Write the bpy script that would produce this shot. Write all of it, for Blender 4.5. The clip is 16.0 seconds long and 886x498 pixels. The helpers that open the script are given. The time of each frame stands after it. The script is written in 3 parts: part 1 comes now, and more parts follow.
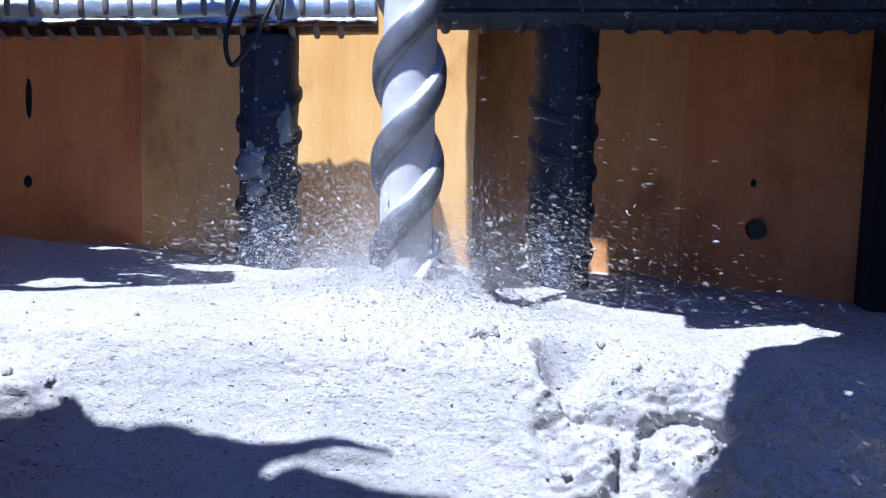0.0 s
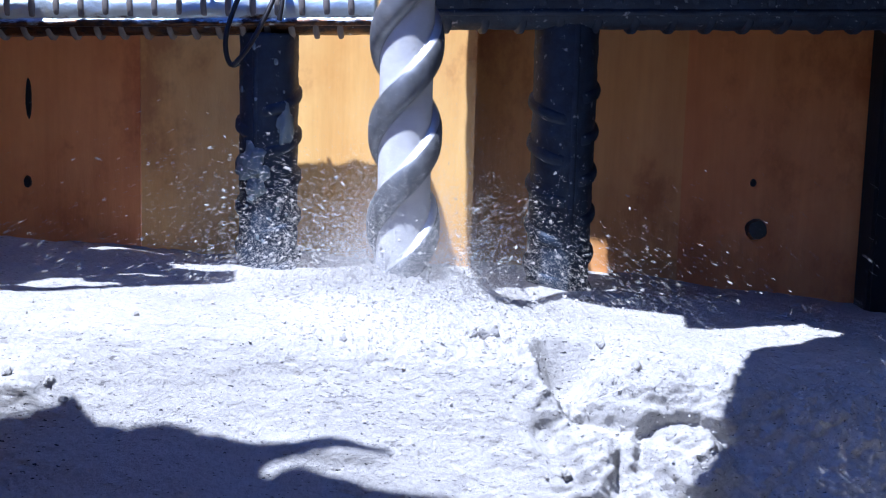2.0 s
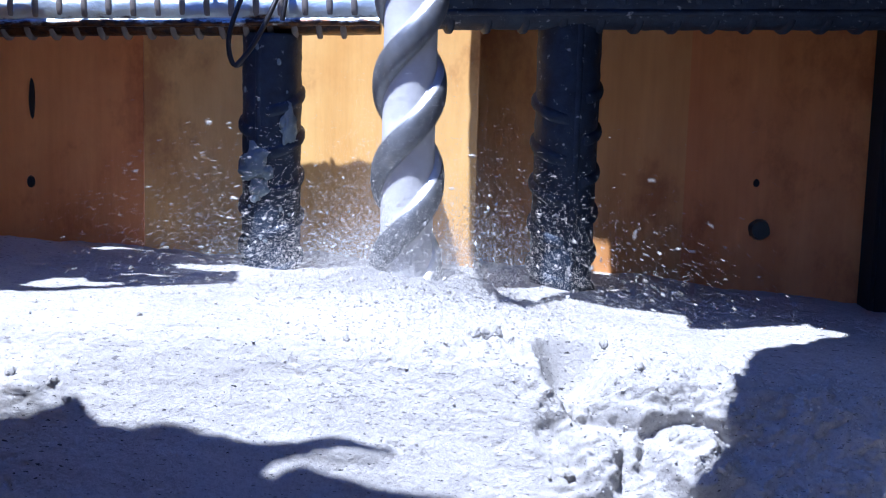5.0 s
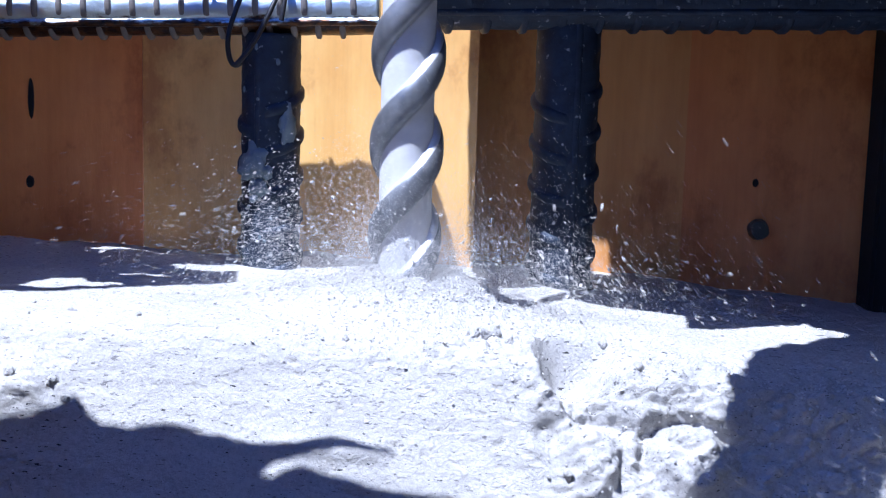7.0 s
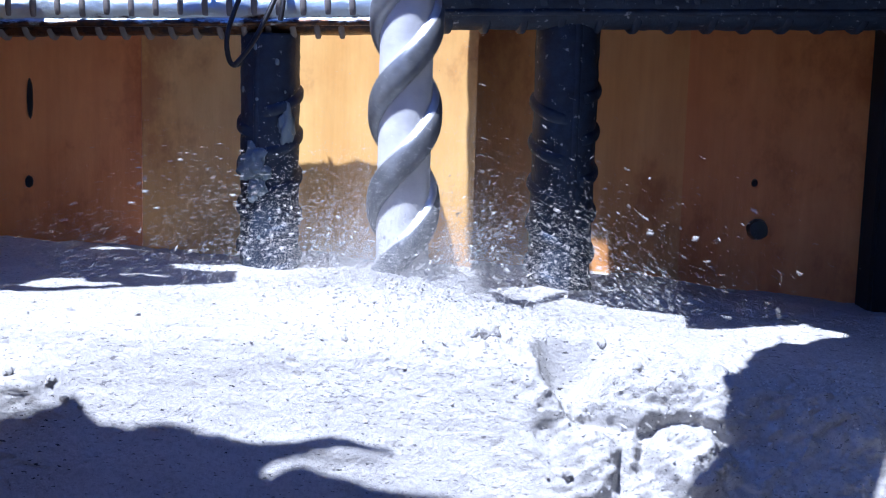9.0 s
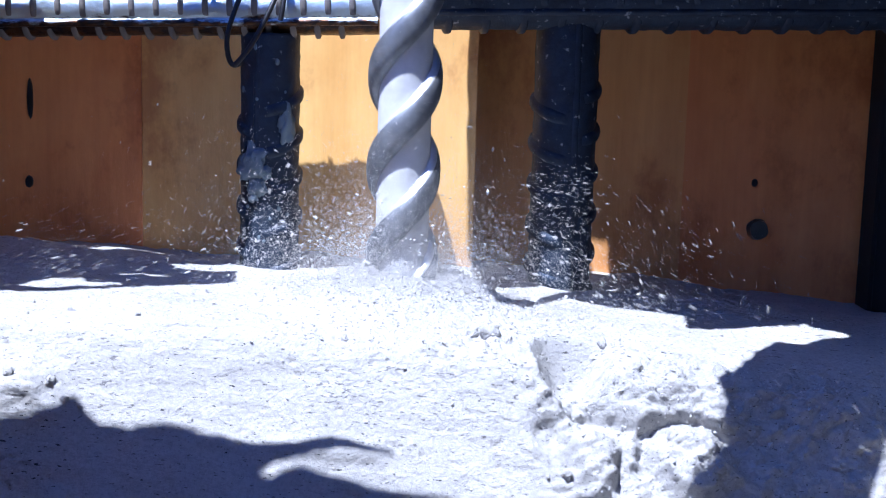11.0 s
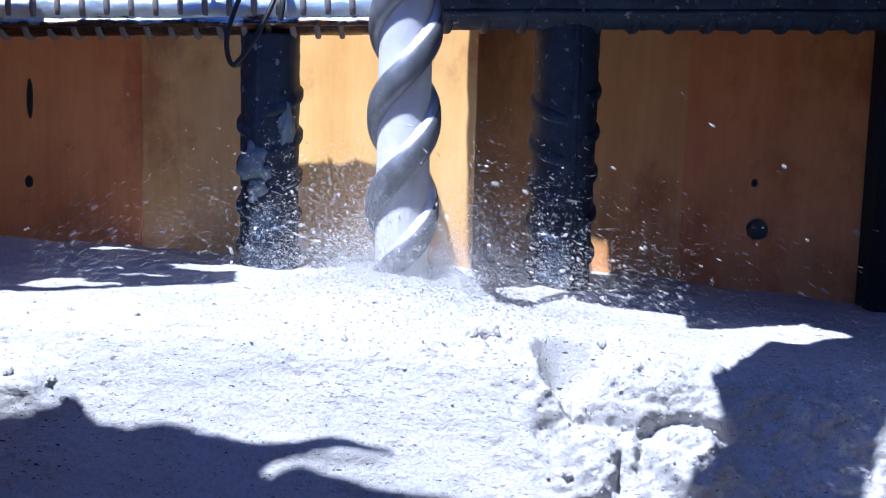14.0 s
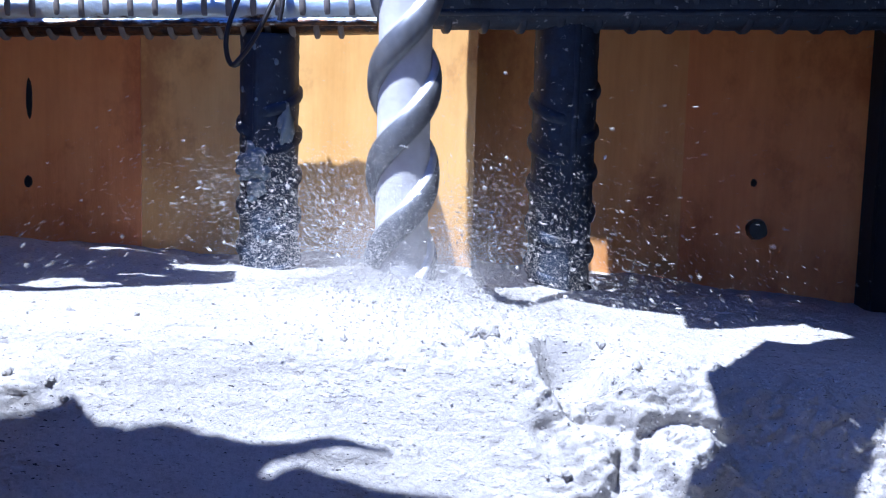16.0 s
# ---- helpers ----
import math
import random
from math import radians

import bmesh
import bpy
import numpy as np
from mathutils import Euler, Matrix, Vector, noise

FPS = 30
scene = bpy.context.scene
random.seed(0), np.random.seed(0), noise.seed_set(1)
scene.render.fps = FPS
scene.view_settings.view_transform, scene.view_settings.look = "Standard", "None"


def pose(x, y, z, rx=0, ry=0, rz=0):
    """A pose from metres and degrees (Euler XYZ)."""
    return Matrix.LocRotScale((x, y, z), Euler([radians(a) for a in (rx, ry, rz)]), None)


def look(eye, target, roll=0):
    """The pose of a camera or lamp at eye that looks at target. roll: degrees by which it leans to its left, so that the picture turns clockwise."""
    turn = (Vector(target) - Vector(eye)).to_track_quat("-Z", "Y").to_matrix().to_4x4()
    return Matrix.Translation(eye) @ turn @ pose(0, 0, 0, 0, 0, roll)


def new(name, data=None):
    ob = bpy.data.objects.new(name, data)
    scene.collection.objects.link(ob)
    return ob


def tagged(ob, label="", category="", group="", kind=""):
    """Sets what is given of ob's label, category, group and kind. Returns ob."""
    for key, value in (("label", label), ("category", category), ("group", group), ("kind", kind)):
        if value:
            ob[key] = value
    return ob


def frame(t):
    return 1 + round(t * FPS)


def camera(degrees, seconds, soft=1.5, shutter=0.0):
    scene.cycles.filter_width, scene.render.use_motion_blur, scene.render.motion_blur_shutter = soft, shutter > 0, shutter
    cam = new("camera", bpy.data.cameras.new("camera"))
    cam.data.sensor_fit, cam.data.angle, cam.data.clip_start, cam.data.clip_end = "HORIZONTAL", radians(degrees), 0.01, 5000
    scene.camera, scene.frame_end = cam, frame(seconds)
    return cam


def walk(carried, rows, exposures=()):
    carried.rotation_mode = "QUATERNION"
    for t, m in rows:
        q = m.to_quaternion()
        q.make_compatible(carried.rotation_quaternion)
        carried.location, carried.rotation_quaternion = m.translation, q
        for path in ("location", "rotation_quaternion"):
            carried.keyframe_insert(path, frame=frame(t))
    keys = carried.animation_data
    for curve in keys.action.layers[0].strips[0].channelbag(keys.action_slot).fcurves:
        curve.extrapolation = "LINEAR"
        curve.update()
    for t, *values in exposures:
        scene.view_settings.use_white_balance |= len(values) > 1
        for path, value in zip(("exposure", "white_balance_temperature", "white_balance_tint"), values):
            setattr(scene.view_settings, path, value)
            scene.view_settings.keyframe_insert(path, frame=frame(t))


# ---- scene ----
cam = camera(40, 16.0, soft=1.2, shutter=0.1)
# the camera stands on a support and sways sideways by a hair
SWAY = [(0, 0), (0.5, 0), (1, -1), (1.5, 0), (2, -0.3), (2.5, 1.5), (3, 2), (3.5, 3), (4, 4), (5.2, 5), (6.5, 5),
        (7, 3.5), (7.5, 3), (8, 2.8), (8.5, 2), (9, 1.8), (10.2, 2), (11.5, 2), (12, 2.5), (12.5, 1.8), (13, 1.6),
        (14, 1.7), (15, 1.6), (15.5, 0.8), (16, 0.5)]
EYE = Vector((0, 0, 0.049))


def aim(sway):
    turn = sway / 2154.0
    return look(EYE, EYE + Vector((-math.sin(turn), math.cos(turn), -math.tan(radians(8)))), 1.6)


walk(cam, [(t, aim(s)) for t, s in SWAY], exposures=[(0, 1.39, 5050, 20), (4, 1.45, 5050, 20), (16, 1.55, 5000, 20)])

# ---- light: high sun from behind the camera and left, deep blue sky ----
SUN_WAY = Vector((0.30, 0.36, -1.0)).normalized()
world = bpy.data.worlds.new("sky")
world.use_nodes = True
scene.world = world
sky = world.node_tree.nodes.new("ShaderNodeTexSky")
sky.sky_type = "NISHITA"
sky.sun_disc = False
sky.ozone_density, sky.dust_density = 6.0, 0.2
sky.sun_elevation = math.asin(-SUN_WAY.z)
sky.sun_rotation = math.atan2(-SUN_WAY.x, -SUN_WAY.y)
background = world.node_tree.nodes["Background"]
background.inputs["Strength"].default_value = 0.060
deep = world.node_tree.nodes.new("ShaderNodeMix")
deep.data_type, deep.blend_type = "RGBA", "MULTIPLY"
deep.inputs[0].default_value, deep.inputs[7].default_value = 1.0, (0.62, 0.84, 1.36, 1)
world.node_tree.links.new(sky.outputs[0], deep.inputs[6])
world.node_tree.links.new(deep.outputs[2], background.inputs["Color"])
sun = new("sun", bpy.data.lights.new("sun", "SUN"))
sun.data.energy, sun.data.angle, sun.data.color = 4.0, radians(0.6), (1.0, 0.955, 0.83)
sun.matrix_world = look(-SUN_WAY, (0, 0, 0))


# ---- materials ----
class Nodes:
    """A small helper to build node materials."""

    def __init__(self, name, rough=0.6, metal=0.0):
        self.mat = bpy.data.materials.new(name)
        self.mat.use_nodes = True
        self.tree = self.mat.node_tree
        self.bsdf = self.tree.nodes["Principled BSDF"]
        self.bsdf.inputs["Roughness"].default_value = rough
        self.bsdf.inputs["Metallic"].default_value = metal
        self.coords = self.tree.nodes.new("ShaderNodeTexCoord").outputs["Object"]

    def link(self, a, b):
        self.tree.links.new(a, b)

    def mapped(self, scale):
        node = self.tree.nodes.new("ShaderNodeMapping")
        node.inputs["Scale"].default_value = scale
        self.link(self.coords, node.inputs["Vector"])
        return node.outputs[0]

    def noise(self, scale, detail=4, rough=0.6, stretch=(1, 1, 1)):
        node = self.tree.nodes.new("ShaderNodeTexNoise")
        node.inputs["Scale"].default_value = scale
        node.inputs["Detail"].default_value = detail
        node.inputs["Roughness"].default_value = rough
        self.link(self.mapped(stretch), node.inputs["Vector"])
        return node.outputs["Fac"]

    def ramp(self, fac, stops):
        node = self.tree.nodes.new("ShaderNodeValToRGB")
        items = node.color_ramp.elements
        while len(items) < len(stops):
            items.new(0.5)
        for item, (at, colour) in zip(items, stops):
            item.position, item.color = at, (*colour, 1)
        self.link(fac, node.inputs[0])
        return node.outputs[0]

    def mix(self, fac, a, b, blend="MIX"):
        node = self.tree.nodes.new("ShaderNodeMix")
        node.data_type, node.blend_type = "RGBA", blend
        for socket, value in ((node.inputs[0], fac), (node.inputs[6], a), (node.inputs[7], b)):
            if isinstance(value, (int, float)):
                socket.default_value = value
            elif isinstance(value, tuple):
                socket.default_value = (*value, 1)
            else:
                self.link(value, socket)
        return node.outputs[2]

    def colour(self, out):
        self.link(out, self.bsdf.inputs["Base Color"])

    def bump(self, height, strength, distance):
        node = self.tree.nodes.new("ShaderNodeBump")
        node.inputs["Strength"].default_value = strength
        node.inputs["Distance"].default_value = distance
        self.link(height, node.inputs["Height"])
        self.link(node.outputs[0], self.bsdf.inputs["Normal"])


def concrete_material():
    n = Nodes("concrete", 0.92)
    big = n.ramp(n.noise(28, 5), [(0.3, (0.42, 0.415, 0.405)), (0.7, (0.54, 0.53, 0.52))])
    fine = n.ramp(n.noise(1100, 4, 0.75), [(0.3, (0.66, 0.66, 0.68)), (0.55, (1, 1, 1))])
    # sand pores and short level scratches, in patches
    pores = n.noise(1500, 2, 0.55, (0.42, 1, 1.3))
    patches = n.noise(60, 3, 0.6)
    both = n.tree.nodes.new("ShaderNodeMath")
    both.operation = "MULTIPLY_ADD"
    n.link(patches, both.inputs[0])
    both.inputs[1].default_value = 0.35
    n.link(pores, both.inputs[2])
    marks = n.ramp(both.outputs[0], [(0.42, (0.12, 0.12, 0.13)), (0.445, (0.3, 0.3, 0.33)), (0.47, (1, 1, 1))])
    marks_high = n.ramp(both.outputs[0], [(0.83, (1, 1, 1)), (0.89, (0.25, 0.25, 0.27))])
    colour = n.mix(0.75, n.mix(0.75, big, fine, "MULTIPLY"), marks_high, "MULTIPLY")
    n.colour(n.mix(1.0, colour, marks, "MULTIPLY"))
    n.bump(n.mix(0.5, n.noise(1500, 5, 0.75), marks, "MULTIPLY"), 0.8, 0.0009)
    return n.mat


def dust_material(name, low, high):
    n = Nodes(name, 0.95)
    each = n.tree.nodes.new("ShaderNodeNewGeometry").outputs["Random Per Island"]
    n.colour(n.ramp(each, [(0.0, (low, low, low * 1.03)), (0.6, (high, high * 0.985, high * 0.96))]))
    return n.mat


def steel_bit_material():
    n = Nodes("worn_steel", 0.5, 0.5)
    streak = n.ramp(n.noise(220, 5, 0.6, (1, 1, 0.35)), [(0.3, (0.12, 0.13, 0.145)), (0.65, (0.22, 0.235, 0.26))])
    dust = n.ramp(n.noise(90, 6, 0.7), [(0.5, (0, 0, 0)), (0.75, (0.8, 0.8, 0.8))])
    n.colour(n.mix(dust, streak, (0.34, 0.35, 0.37)))
    n.link(n.ramp(n.noise(140, 4), [(0.3, (0.35, 0.35, 0.35)), (0.7, (0.6, 0.6, 0.6))]), n.bsdf.inputs["Roughness"])
    n.bump(n.noise(700, 3), 0.15, 0.0003)
    return n.mat


def rebar_material():
    n = Nodes("mill_scale_steel", 0.6, 0.25)
    base = n.ramp(n.noise(120, 6, 0.7), [(0.35, (0.008, 0.015, 0.034)), (0.6, (0.018, 0.034, 0.066)), (0.75, (0.045, 0.044, 0.052))])
    specks = n.ramp(n.noise(520, 4, 0.65), [(0.63, (0, 0, 0)), (0.69, (1, 1, 1))])
    n.colour(n.mix(specks, base, (0.26, 0.28, 0.32)))
    n.bump(n.noise(500, 5, 0.7), 0.5, 0.0005)
    return n.mat


def bright_bar_material():
    """Bright rolled steel; the shade under it is painted as a brown strip."""
    n = Nodes("bright_rolled_steel", 0.36, 0.85)
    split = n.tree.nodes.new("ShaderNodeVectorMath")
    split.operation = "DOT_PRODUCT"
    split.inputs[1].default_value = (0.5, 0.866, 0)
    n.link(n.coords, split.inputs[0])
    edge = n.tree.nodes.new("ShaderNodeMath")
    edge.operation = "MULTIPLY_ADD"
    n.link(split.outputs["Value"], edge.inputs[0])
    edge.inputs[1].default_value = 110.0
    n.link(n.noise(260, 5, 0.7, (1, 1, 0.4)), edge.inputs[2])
    # shade of the bar's underside, mixed into the colour with a noisy edge
    under_shade = n.ramp(edge.outputs[0], [(0.72, (0, 0, 0)), (0.86, (1, 1, 1))])
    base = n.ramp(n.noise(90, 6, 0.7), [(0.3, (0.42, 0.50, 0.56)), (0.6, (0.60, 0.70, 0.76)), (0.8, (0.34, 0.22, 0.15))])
    # dark browns of the painted underside strip
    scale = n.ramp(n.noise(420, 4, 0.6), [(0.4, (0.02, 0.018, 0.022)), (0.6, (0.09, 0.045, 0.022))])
    n.colour(n.mix(under_shade, base, scale))
    n.bump(n.noise(500, 5, 0.7), 0.4, 0.0005)
    return n.mat


def plywood_material(name, low, high):
    n = Nodes(name, 0.42)
    cloud = n.ramp(n.noise(18, 5, 0.6, (1.2, 1, 0.5)), [(0.33, low), (0.66, high)])
    streak = n.ramp(n.noise(60, 4, 0.6, (1.5, 1, 0.1)), [(0.3, (0.9, 0.85, 0.82)), (0.65, (1, 1, 1))])
    stain = n.ramp(n.noise(30, 6, 0.7, (1, 1, 0.7)), [(0.34, (0.66, 0.5, 0.48)), (0.46, (0.95, 0.9, 0.88)), (0.56, (1, 1, 1))])
    grain = n.ramp(n.noise(600, 3, 0.6, (1, 1, 0.06)), [(0.3, (0.93, 0.91, 0.9)), (0.7, (1, 1, 1))])
    n.colour(n.mix(1.0, n.mix(1.0, n.mix(1.0, cloud, stain, "MULTIPLY"), streak, "MULTIPLY"), grain, "MULTIPLY"))
    n.bump(n.noise(400, 4, 0.6, (1, 1, 0.3)), 0.25, 0.0004)
    return n.mat


def plain_material(name, colour, rough=0.6, metal=0.0):
    n = Nodes(name, rough, metal)
    n.colour(n.ramp(n.noise(150, 5), [(0.3, tuple(c * 0.75 for c in colour)), (0.7, colour)]))
    n.bump(n.noise(600, 4), 0.3, 0.0004)
    return n.mat


CONCRETE, DUST, BIT, REBAR = concrete_material(), dust_material("concrete_dust", 0.42, 0.6), steel_bit_material(), rebar_material()
BRIGHT_BAR = bright_bar_material()
RUSTY_RIB = plain_material("rusty_grey_rib", (0.18, 0.165, 0.16), 0.7, 0.1)
CRUMB = dust_material("concrete_crumbs", 0.36, 0.56)
FLUTE = plain_material("dust_filled_flute", (0.60, 0.61, 0.63), 0.8, 0.0)
# steel margin of the bit, with the sun's glint put into its pale colour
MARGIN = plain_material("glint_pale_margin", (0.80, 0.81, 0.83), 0.4, 0.6)
PLY = plywood_material("golden_film_plywood", (0.82, 0.45, 0.12), (0.95, 0.64, 0.25))
RED_PLY = plywood_material("red_brown_film_plywood", (0.74, 0.255, 0.085), (0.92, 0.42, 0.145))
MID_PLY = plywood_material("brown_film_plywood", (0.75, 0.34, 0.11), (0.92, 0.53, 0.20))
# near-black, so that the unseen boards and walls bounce little light
TIMBER = plain_material("tarred_timber", (0.011, 0.012, 0.015), 0.85)
WIRE = plain_material("black_annealed_wire", (0.03, 0.03, 0.035), 0.45, 0.6)
SOIL = plain_material("trodden_soil", (0.075, 0.068, 0.06), 0.95)
DARK = plain_material("dark_hole", (0.015, 0.015, 0.02), 0.8)
BOLT = plain_material("galvanised_bolt", (0.06, 0.075, 0.09), 0.4, 0.7)


# ---- building helpers ----
def mesh_object(name, verts, faces, material, parent=None, smooth=True):
    me = bpy.data.meshes.new(name)
    me.from_pydata(verts, [], faces)
    me.polygons.foreach_set("use_smooth", [smooth] * len(me.polygons))
    me.materials.append(material)
    ob = new(name, me)
    ob.parent = parent
    return ob


def part(name, bm, material, parent=None, label=""):
    me = bpy.data.meshes.new(name)
    bm.to_mesh(me)
    bm.free()
    me.materials.append(material)
    ob = new(name, me)
    ob.parent = parent
    return tagged(ob, label)


def board_mesh(x0, x1, y0, y1, z0, z1, bevel=0.0008):
    bm = bmesh.new()
    bmesh.ops.create_cube(bm, size=1)
    for v in bm.verts:
        v.co = Vector(((x0 + x1) / 2 + v.co.x * (x1 - x0), (y0 + y1) / 2 + v.co.y * (y1 - y0), (z0 + z1) / 2 + v.co.z * (z1 - z0)))
    bmesh.ops.bevel(bm, geom=bm.edges[:], offset=bevel, segments=2, affect="EDGES")
    return bm


def value_noise(x, y, seed):
    """Smooth value noise on a unit lattice, in -1..1."""
    xi, yi = np.floor(x).astype(np.int64), np.floor(y).astype(np.int64)
    fx, fy = x - xi, y - yi
    fx, fy = fx * fx * (3 - 2 * fx), fy * fy * (3 - 2 * fy)

    def lattice(a, b):
        h = (a * 374761393 + b * 668265263 + seed * 1442695041) & 0xFFFFFFFF
        h = ((h ^ (h >> 13)) * 1274126177) & 0xFFFFFFFF
        return ((h ^ (h >> 16)) & 0xFFFF) / 32767.5 - 1

    top = lattice(xi, yi) * (1 - fx) + lattice(xi + 1, yi) * fx
    low = lattice(xi, yi + 1) * (1 - fx) + lattice(xi + 1, yi + 1) * fx
    return top * (1 - fy) + low * fy


def rough_noise(x, y, size, octaves, seed, gain=0.5):
    out, amp = 0, 1.0
    for k in range(octaves):
        out = out + amp * value_noise(x / size * 2 ** k + 7.3 * k, y / size * 2 ** k + 3.1 * k, seed + k)
        amp *= gain
    return out


def smooth(a, b, v):
    t = np.clip((v - a) / (b - a), 0, 1)
    return t * t * (3 - 2 * t)


def bell(x, s, cx, cs, rx, rs, power=1.0):
    return np.exp(-(((x - cx) / rx) ** 2 + ((s - cs) / rs) ** 2) ** power)


# ---- concrete: flat top, broken front face, lower ledge ----
def profile(s):
    """Height and depth of the block's outline at the length s along it, from the back to the front."""
    step = 0.0002
    line = np.arange(0, 0.32, step)
    lean = radians(58) * smooth(0.131, 0.143, line) - radians(50) * smooth(0.168, 0.180, line) + radians(74) * smooth(0.204, 0.210, line)
    y = 0.365 - np.cumsum(np.cos(lean)) * step
    z = -np.cumsum(np.sin(lean)) * step
    return np.interp(s, line, y), np.interp(s, line, z), np.interp(s, line, lean)


SURFACE = {}


def concrete_block():
    xs = np.linspace(-0.16, 0.16, 720)
    ss = np.concatenate([np.linspace(0.0, 0.06, 90), np.linspace(0.0605, 0.20, 330), np.linspace(0.2008, 0.30, 60)])
    x, s = np.meshgrid(xs, ss)
    y, z, lean = profile(s)
    top = 1 - smooth(0.128, 0.14, s)
    face = smooth(0.135, 0.142, s) * (1 - smooth(0.168, 0.178, s))
    broken = smooth(0.012, 0.03, x + 0.006 * value_noise(x / 0.02, s / 0.02, 5)) * smooth(0.11, 0.135, s)
    z = z - 0.002 - 0.06 * x
    push = 0.0010 * rough_noise(x, s, 0.03, 3, 11) + 0.00022 * rough_noise(x * 0.5, s, 0.003, 4, 21, 0.65)
    # broken right part: scales, dents and lumps
    x0, s0 = x, s
    x = x0 + 0.0009 * rough_noise(x0, s0, 0.008, 2, 81, 0.4)
    s = s0 + 0.0009 * rough_noise(x0, s0, 0.008, 2, 91, 0.4)
    x = x + 0.0004 * rough_noise(x0 + 0.7 * s0, s0, 0.0023, 2, 85)
    push += broken * (0.0022 * rough_noise(x, s, 0.016, 5, 31, 0.55) - 0.002)
    push += broken * 0.0013 * np.abs(rough_noise(x + s * 0.6, s * 1.3, 0.005, 5, 35, 0.6))
    rim = 0.0168 + 14.0 * (s - 0.1340) ** 2 + 40.0 * np.maximum(0, s - 0.1380) ** 2
    wide = 0.0050
    push -= 0.0108 * smooth(rim, rim + wide, x) * (1 - smooth(rim + 0.0065, rim + 0.020, x)) * smooth(0.117, 0.123, s) * (1 - smooth(0.145, 0.152, s))
    lip = smooth(0.1335, 0.1343, s) * (1 - smooth(0.1350, 0.1440, s)) * np.exp(-((x - 0.0290) / 0.0050) ** 4)
    push -= 0.0030 * lip
    push -= 0.0022 * bell(x, s, 0.0300, 0.1350, 0.0045, 0.0045, 2.0)
    reach = np.hypot(x - 0.0475, (s - 0.1545) * 1.0)
    push += 0.0035 * (1 - smooth(0.004, 0.0085, reach))
    push -= 0.0032 * np.exp(-((reach - 0.0092) / 0.0014) ** 2) * smooth(-0.004, 0.004, 0.1550 - s + (0.046 - x) * 0.3)
    push += 0.0030 * bell(x, s, 0.0288, 0.1560, 0.0036, 0.0060, 2.0)
    push -= 0.0022 * bell(x, s, 0.0333, 0.1560, 0.0010, 0.0045)
    push -= 0.0018 * bell(x, s, 0.0205, 0.1517, 0.0022, 0.0026, 2.0)
    push -= 0.0014 * bell(x, s, 0.0390, 0.1335, 0.0025, 0.0028, 2.0)
    push -= 0.0010 * bell(x, s, 0.0375, 0.1240, 0.0018, 0.0018, 2.0)
    x, s = x0, s0
    # ragged edge where the heap runs out over the face
    push += 0.0016 * np.abs(rough_noise(x, s, 0.0035, 4, 57, 0.6)) * bell(x, s, -0.001, 0.1325, 0.026, 0.006)
    # small dents, a crack and a mound of crumbs on the smooth left part
    band = rough_noise(x, s, 0.025, 2, 45)
    pits = smooth(0.75, 1.0, rough_noise(x * 0.45, s, 0.0012, 2, 41) + 0.35 * band)
    push -= 0.00055 * pits
    crack = 0.1338 + 0.0012 * value_noise(x / 0.006, x * 0, 47) - 0.02 * (x + 0.045)
    push -= 0.0020 * np.exp(-((s - crack) / 0.0005) ** 2) * bell(x, s, -0.047, 0.1335, 0.008, 0.01, 2)
    push -= 0.0014 * bell(x, s, -0.0742, 0.1279, 0.0012, 0.0010)
    push += (0.0020 + 0.0011 * rough_noise(x, s, 0.004, 3, 51)) * bell(x, s, -0.079, 0.1510, 0.0095, 0.0065, 1.5)
    push += 0.0014 * bell(x, s, -0.0208, 0.1585, 0.010, 0.0018)
    # crumbs lie thick on the heap and along the edge
    loose = np.maximum(bell(x, s, -0.001, 0.110, 0.034, 0.028), broken * 0.5)
    push += 0.00042 * loose * rough_noise(x, s, 0.0016, 2, 55, 0.7)
    # the top falls off a little towards the formwork
    z = z - 0.0024 * smooth(0.308, 0.324, y) * (smooth(0.035, 0.065, -x) + smooth(0.05, 0.085, x))
    # heap of drilled dust round the hole
    heap = np.hypot(x + 0.006, (y - 0.272) * 1.0)
    z = z + 0.0085 * np.exp(-(heap / 0.021) ** 2) * (1 + 0.12 * rough_noise(x, s, 0.004, 3, 61)) * (1 - 0.8 * np.exp(-(heap / 0.006) ** 2))
    # a groove carved behind the heap, to stand for a dark strip of shade
    for ax, ay, bx, by in ((0.0095, 0.301, 0.0122, 0.277), (0.0122, 0.277, 0.0215, 0.2835)):
        along = np.clip(((x - ax) * (bx - ax) + (y - ay) * (by - ay)) / ((bx - ax) ** 2 + (by - ay) ** 2), 0, 1)
        far = np.hypot(x - ax - along * (bx - ax), y - ay - along * (by - ay)) + 0.0006 * rough_noise(x, s, 0.004, 3, 95)
        z = z - 0.0042 * np.exp(-(far / 0.0014) ** 2)
    y, z = y - push * np.sin(lean), z + push * np.cos(lean)
    verts = np.stack([x, y, z], -1).reshape(-1, 3)
    rows, cols = x.shape
    a = (np.arange(rows - 1)[:, None] * cols + np.arange(cols - 1)[None]).reshape(-1)
    faces = np.stack([a, a + cols, a + cols + 1, a + 1], -1)
    SURFACE.update(x=x, s=s, y=y, z=z, loose=loose)
    ob = mesh_object("concrete_block", verts.tolist(), faces.tolist(), CONCRETE)
    return tagged(ob, "pale grey drilled concrete block with a broken front edge", "concrete", kind="structure")


concrete_block()


def ground():
    bm = bmesh.new()
    bmesh.ops.create_grid(bm, x_segments=40, y_segments=40, size=30)
    for v in bm.verts:
        v.co.z = -0.12
    return tagged(part("ground", bm, SOIL), "dark trodden soil of the building site", "ground", kind="structure")


ground()


